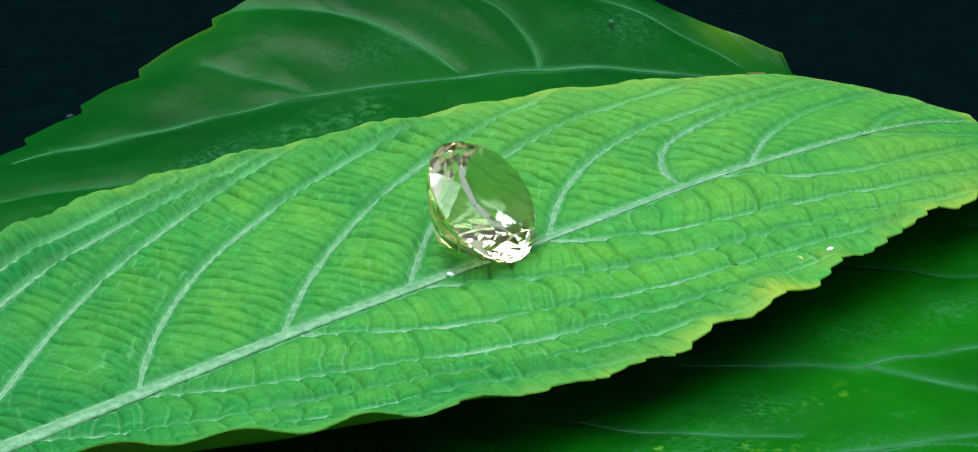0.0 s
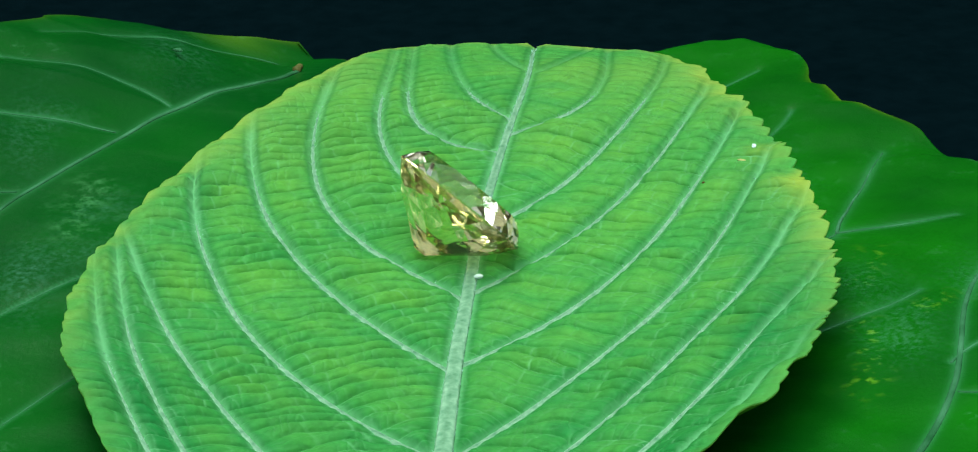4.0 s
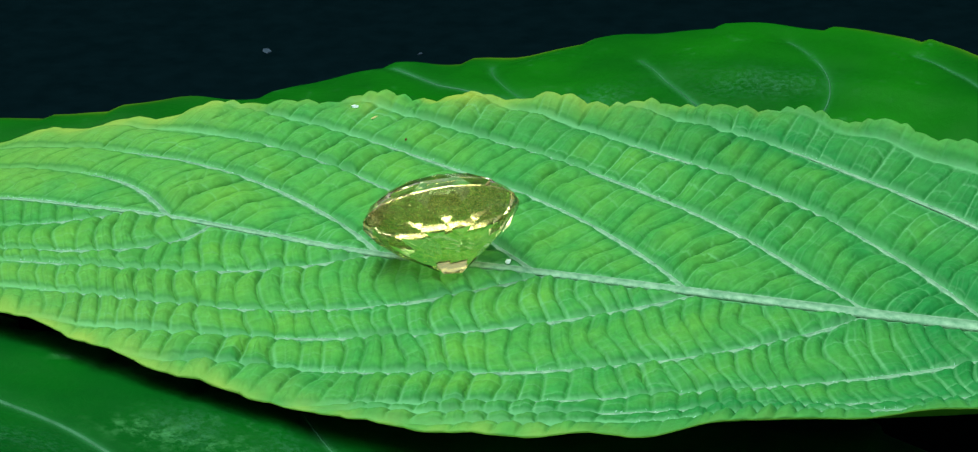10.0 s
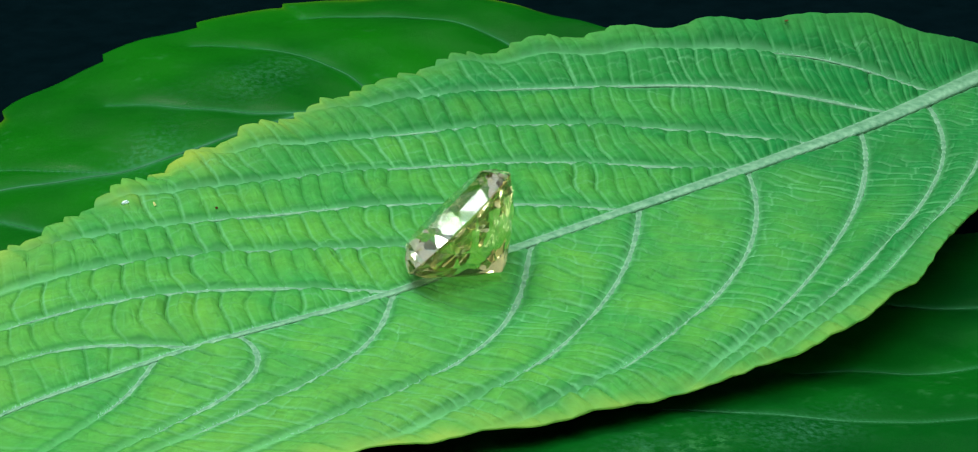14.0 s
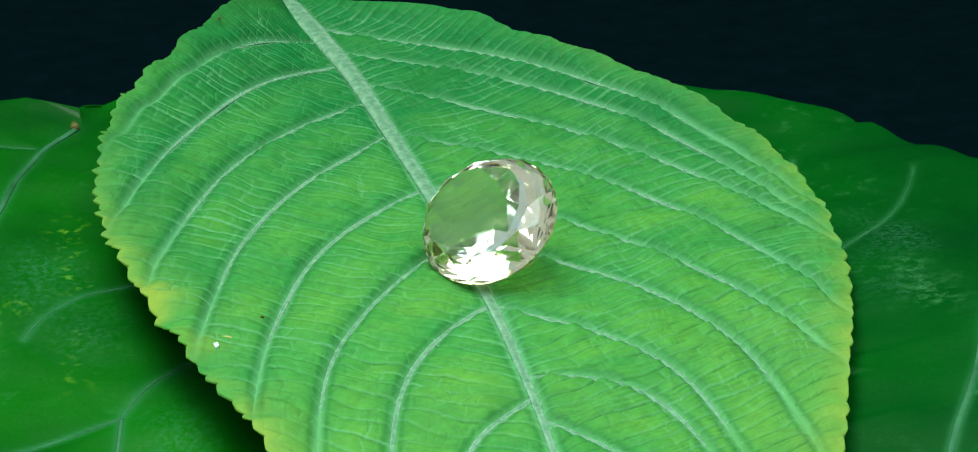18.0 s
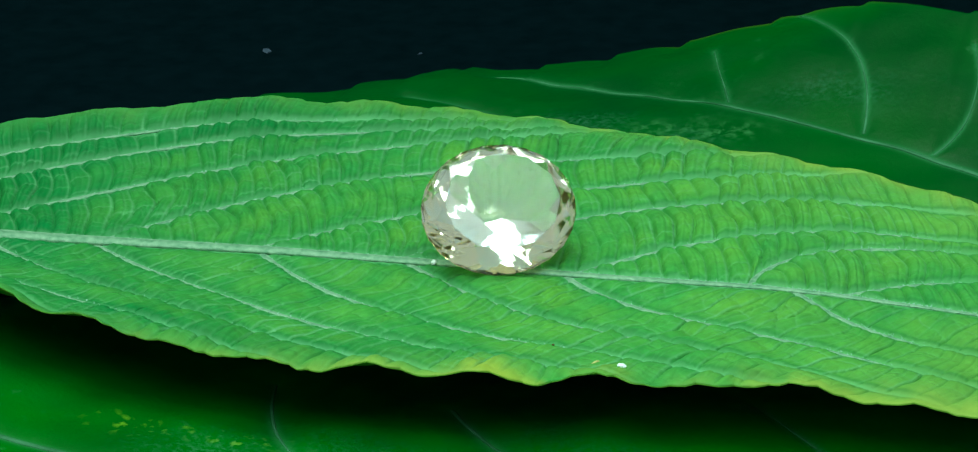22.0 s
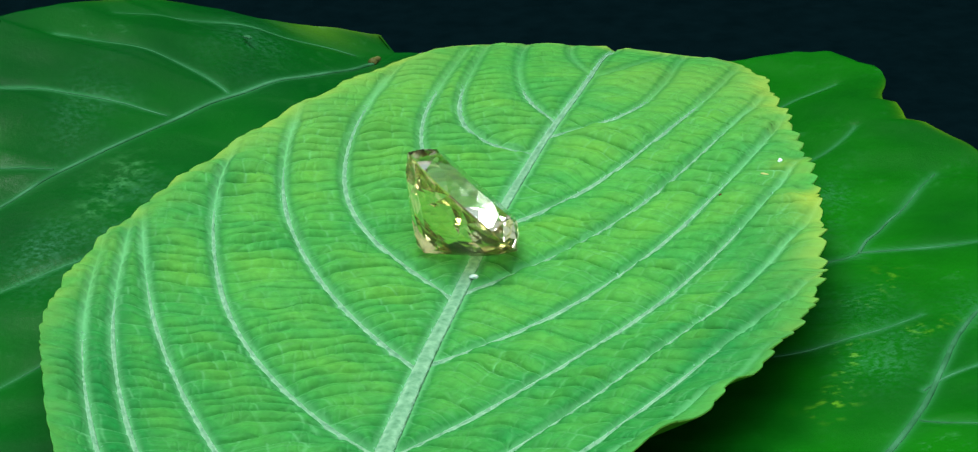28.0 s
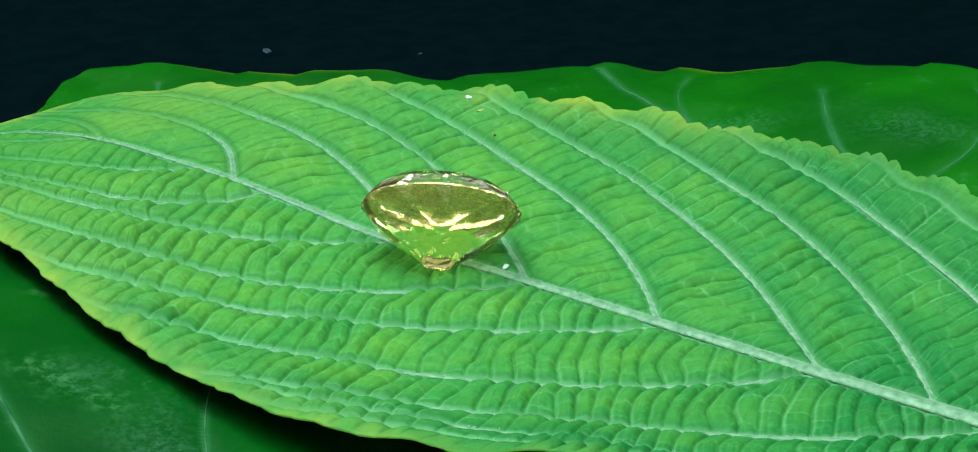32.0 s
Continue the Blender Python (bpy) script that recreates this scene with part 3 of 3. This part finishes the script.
DARK_B = dark_leaf("glossy dark green leaf folded upward along its midrib",
                   [(-0.240, 0.105, -0.022), (-0.17, 0.135, -0.020), (-0.10, 0.168, -0.016), (-0.05, 0.190, -0.011), (0.0, 0.200, -0.004), (0.03, 0.196, 0.001), (0.06, 0.183, 0.006), (0.09, 0.167, 0.0090), (0.13, 0.152, 0.0065), (0.17, 0.126, 0.0045), (0.21, 0.106, -0.001), (0.247, 0.100, -0.011), (0.262, 0.098, -0.012)],
                   [(-0.242, 0.1125, -0.0212), (-0.222, 0.1394, -0.0200), (-0.196, 0.1775, -0.0198), (-0.174, 0.2049, -0.0199), (-0.130, 0.2180, -0.0201), (-0.100, 0.2382, -0.0186), (-0.085, 0.2508, -0.0168), (-0.060, 0.2509, -0.0140), (-0.040, 0.2563, -0.0127), (-0.010, 0.2618, -0.0067), (0.020, 0.2644, -0.0001), (0.060, 0.2666, 0.0126), (0.100, 0.2653, 0.0272), (0.150, 0.2471, 0.0330), (0.200, 0.2120, 0.0284), (0.235, 0.1740, 0.0175), (0.255, 0.1270, 0.0010), (0.262, 0.0980, -0.0095)],
                   [(-0.242, 0.102, -0.022), (-0.16, 0.04, -0.023), (0.0, 0.03, -0.022), (0.06, 0.075, -0.017), (0.115, 0.080, -0.012), (0.16, 0.070, -0.011), (0.22, 0.055, -0.012), (0.255, 0.065, -0.013), (0.262, 0.090, -0.012)],
                   [(0.244, 0.102), (0.21, 0.109), (0.17, 0.129), (0.13, 0.152), (0.09, 0.167), (0.06, 0.183), (0.02, 0.203), (-0.03, 0.225), (-0.065, 0.24)],
                   [(((0.120, 0.160), (0.107, 0.218), (0.073, 0.267)), 1.0), (((0.151, 0.143), (0.162, 0.175), (0.156, 0.222)), 0.9), (((0.058, 0.187), (0.049, 0.213), (0.040, 0.240)), 0.9), (((0.243, 0.112), (0.226, 0.150), (0.188, 0.206)), 1.0),
                    (((0.03, 0.105), (-0.022, 0.166), (-0.092, 0.205)), 0.8), (((-0.05, 0.118), (-0.082, 0.146), (-0.128, 0.164)), 0.8), (((-0.12, 0.10), (-0.155, 0.125), (-0.195, 0.14)), 0.7)], [-0.26, -0.21, -0.165, -0.123, -0.100, -0.078, -0.044, -0.012, 0.020, 0.061, 0.101, 0.15, 0.20, 0.28], 51, 1, DARK_BLUE, ((0.11, 0.19, 0.03, 0.012), (0.20, 0.15, 0.03, 0.015), (0.03, 0.148, 0.03, 0.012), (-0.01, 0.169, 0.03, 0.012)), (), ((0.063, 0.158, 0.014, 0.009), (0.112, 0.106, 0.009, 0.008), (0.083, 0.107, 0.012, 0.007), (0.035, 0.160, 0.014, 0.006)))
DARK_C = dark_leaf("glossy dark green leaf with yellow flecks and a scalloped edge",
                   [(-0.226, -0.118, -0.003), (-0.19, -0.133, -0.002), (-0.16, -0.153, 0.001), (-0.10, -0.172, 0.002), (-0.06, -0.177, -0.001), (0.0, -0.176, -0.006), (0.05, -0.155, -0.010), (0.12, -0.118, -0.014), (0.20, -0.090, -0.016), (0.3014, -0.089, -0.0145)],
                   [(-0.226, -0.106, -0.003), (-0.205, -0.060, -0.006), (-0.15, -0.040, -0.010), (-0.10, -0.030, -0.016), (0.0, -0.02, -0.019), (0.10, 0.0, -0.020), (0.20, -0.01, -0.018), (0.27, -0.03, -0.016), (0.2912, -0.057, -0.0145), (0.2962, -0.068, -0.0145), (0.299, -0.076, -0.0145), (0.3014, -0.087, -0.0145)],
                   [(-0.226, -0.125, -0.001), (-0.216, -0.150, 0.003), (-0.208, -0.1728, 0.0095), (-0.195, -0.2130, 0.0120), (-0.160, -0.2558, 0.0075), (-0.120, -0.2840, 0.0045), (-0.060, -0.2882, 0.0044), (-0.030, -0.2883, 0.0007), (0.030, -0.2807, -0.0066), (0.060, -0.2584, -0.0082), (0.090, -0.2497, -0.0129), (0.122, -0.2420, -0.0144), (0.136, -0.2191, -0.0147), (0.159, -0.1883, -0.0138), (0.190, -0.1713, -0.0128), (0.211, -0.1451, -0.0118), (0.243, -0.1295, -0.0135), (0.266, -0.1270, -0.0140), (0.286, -0.1205, -0.0145), (0.2947, -0.108, -0.0145), (0.3014, -0.0945, -0.0145)],
                   [(-0.191, -0.131), (-0.16, -0.153), (-0.1, -0.172), (-0.06, -0.178), (0.0, -0.182), (0.05, -0.196), (0.09, -0.22), (0.118, -0.24)],
                   [(((-0.066, -0.174), (-0.036, -0.197), (0.0, -0.245)), 1.0), (((-0.09, -0.175), (-0.090, -0.222), (-0.062, -0.270)), 0.8), (((-0.165, -0.152), (-0.165, -0.205), (-0.120, -0.265)), 0.8), (((0.03, -0.19), (0.055, -0.215), (0.07, -0.245)), 0.7),
                    (((0.02, -0.090), (0.045, -0.120), (0.070, -0.137)), 1.7), (((0.070, -0.137), (0.11, -0.144), (0.165, -0.158)), 1.4), (((0.070, -0.137), (0.080, -0.158), (0.092, -0.185)), 1.2), (((-0.045, -0.090), (-0.024, -0.140), (0.008, -0.167)), 1.2), (((0.12, -0.06), (0.17, -0.10), (0.21, -0.120)), 0.7), (((0.2, -0.065), (0.24, -0.085), (0.265, -0.105)), 0.7)], [-0.24, -0.17, -0.12, -0.075, -0.024, 0.035, 0.085, 0.120, 0.160, 0.213, 0.238, 0.290, 0.312], 61, -1, DARK_WARM, ((-0.004, -0.143, 0.030, 0.014), (0.051, -0.099, 0.016, 0.010), (0.016, -0.193, 0.028, 0.014), (-0.034, -0.157, 0.030, 0.013), (-0.057, -0.218, 0.030, 0.016), (0.110, -0.118, 0.045, 0.012)),
                   ((0.037, -0.150, 0.011, 0.009), (-0.003, -0.176, 0.007, 0.007), (-0.013, -0.169, 0.006, 0.006), (-0.050, -0.145, 0.022, 0.006), (-0.076, -0.143, 0.014, 0.007), (0.014, -0.144, 0.007, 0.005)), dent=0.022)

# ---- gemstone ----


def gemstone():
    a, b, crown, table, depth, keel = (x * K for x in (0.0299, 0.0259, 0.0081, 1.0, 0.0237, 0.0035))
    bm = bmesh.new()

    def ring(n, h, r, turn):
        for j in range(n):
            t = 2 * math.pi * (j + turn) / n
            bm.verts.new((a * r * math.cos(t), b * r * math.sin(t), h))

    ring(12, crown, 0.74, 0.5)
    ring(12, crown * 0.60, 0.895, 0.0)
    ring(24, crown * 0.035, 1.0, 0.5)
    ring(24, -crown * 0.035, 1.0, 0.5)
    ring(12, -depth * 0.24, 0.868, 0.0)
    ring(12, -depth * 0.46, 0.672, 0.5)
    ring(12, -depth * 0.68, 0.440, 0.0)
    for x in (-keel, keel):
        bm.verts.new((x, 0, -depth))
    bmesh.ops.convex_hull(bm, input=bm.verts[:])
    bmesh.ops.dissolve_limit(bm, angle_limit=radians(0.5), verts=bm.verts[:], edges=bm.edges[:])
    bmesh.ops.recalc_face_normals(bm, faces=bm.faces[:])
    bm.normal_update()
    ob = tagged(new("gemstone"), "clear pale-yellow faceted oval gemstone leaning on the leaf", "gemstone")
    zones = {"table": (TABLE, "wide flat scuffed top facet"), "crown": (CROWN, "clear facets round the table, tinted paler for the light on them"), "pavilion": (PAVILION, "tapering lower facets, tinted golden for the light inside")}
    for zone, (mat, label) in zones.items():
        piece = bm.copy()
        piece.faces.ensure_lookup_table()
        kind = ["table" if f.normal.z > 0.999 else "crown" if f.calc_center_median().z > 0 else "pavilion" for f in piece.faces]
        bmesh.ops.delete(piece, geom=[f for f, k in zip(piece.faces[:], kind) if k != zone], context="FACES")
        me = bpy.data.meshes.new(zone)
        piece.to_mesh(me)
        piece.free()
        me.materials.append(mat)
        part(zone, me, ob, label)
    bm.free()
    az, el, psi = -6.612, 0.7739, 0.1576
    n = Vector((math.cos(el) * math.cos(az), math.cos(el) * math.sin(az), math.sin(el)))
    h = Vector((-math.sin(az), math.cos(az), 0))
    w = n.cross(h)
    e1 = math.cos(psi) * h + math.sin(psi) * w
    e2 = n.cross(e1)
    m = Matrix((e1, e2, n)).transposed().to_4x4()
    m.translation = Vector((0.0043, 0.0100, 0.0243)) * K
    ob.matrix_world = m
    return ob


STONE = gemstone()

# ---- crumbs and dust ----
WHITE = plain_material("pale_crumb", (0.45, 0.60, 0.55), (0.75, 0.85, 0.80), 900, 0.4)
BROWN = plain_material("brown_crumb", (0.05, 0.025, 0.006), (0.10, 0.05, 0.012), 900, 0.6)
STRAW = plain_material("straw", (0.30, 0.32, 0.10), (0.46, 0.45, 0.18), 900, 0.6)
LINT = plain_material("grey_lint", (0.015, 0.030, 0.045), (0.04, 0.06, 0.085), 900, 0.8)


def crumb(name, label, where, size, mat, seed):
    """A small uneven grain; where is its foot in metres, size its three extents."""
    r = random.Random(seed)
    bm = bmesh.new()
    bmesh.ops.create_icosphere(bm, subdivisions=2, radius=0.5)
    for p in bm.verts:
        p.co *= r.uniform(0.72, 1.1)
        p.co = Vector((p.co.x * size[0], p.co.y * size[1], (p.co.z + 0.32) * size[2]))
    me = bpy.data.meshes.new(name)
    bm.to_mesh(me)
    bm.free()
    me.materials.append(mat)
    ob = tagged(new(name, me), label, "speck")
    ob.matrix_world = Matrix.Translation(Vector(where)) @ Matrix.Rotation(r.uniform(0, 6.28), 4, "Z")
    return ob


def on_leaf(u, v, lift=0.0):
    return plan(np.array(u), np.array(v), np.array(leaf_top(u, v) + lift))


RIDERS = [crumb("crumb", "small pale crumb against the midrib", on_leaf(-0.0132, -0.0040, 0.0004), (0.0011, 0.0007, 0.0006), WHITE, 8),
          crumb("crumb", "tiny white crumb lying on the pale leaf", on_leaf(0.0835, -0.104, 0.0), (0.0011, 0.0007, 0.0005), WHITE, 1),
          crumb("crumb", "thin straw-coloured shred lying on the pale leaf", on_leaf(0.0735, -0.0995), (0.0014, 0.0004, 0.0003), STRAW, 7),
          crumb("crumb", "tiny brown crumb on the pale leaf", on_leaf(-0.234, -0.066), (0.0007, 0.0005, 0.0002), BROWN, 4),
          crumb("crumb", "tiny dark crumb on the pale leaf", on_leaf(0.055, -0.085), (0.0004, 0.0003, 0.0003), BROWN, 5),
          crumb("crumb", "small pale crumb on the dark leaf", plan(np.array(0.197), np.array(0.148), np.array(0.015)), (0.0016, 0.0009, 0.0005), DARKVEIN, 6)]
for place, size, seed in (((-0.0287, 0.0976), 0.0022, 11), ((-0.0067, 0.0950), 0.0008, 12), ((-0.0542, 0.0733), 0.0012, 13)):
    crumb("lint", "grey speck of lint on the black cloth", (*place, float(-0.0079 + 0.0008 * (wave(np.array(place[0]), np.array(place[1]), 9, 5) - 1))), (size, size * 0.6, 0.0004), LINT, seed)

# ---- what turns ----
TURN = (1.7113435803840456e-07, 8.673208850862135e-07, -0.0001000520045829914, 0.0011203557614690265, 0.2670480459541315, 3.6878391752685853)


def turn_at(t):
    """The turntable's angle in radians; it speeds up slowly."""
    a = 0.0
    for c in TURN:
        a = a * (t - 16) + c
    return a


def motions():
    for thing in (PALE, DARK_B, DARK_C, STONE, *RIDERS):
        rest = thing.matrix_basis.copy()
        walk(thing, [(k * 0.5, Matrix.Rotation(turn_at(k * 0.5), 4, "Z") @ rest) for k in range(65)])


motions()
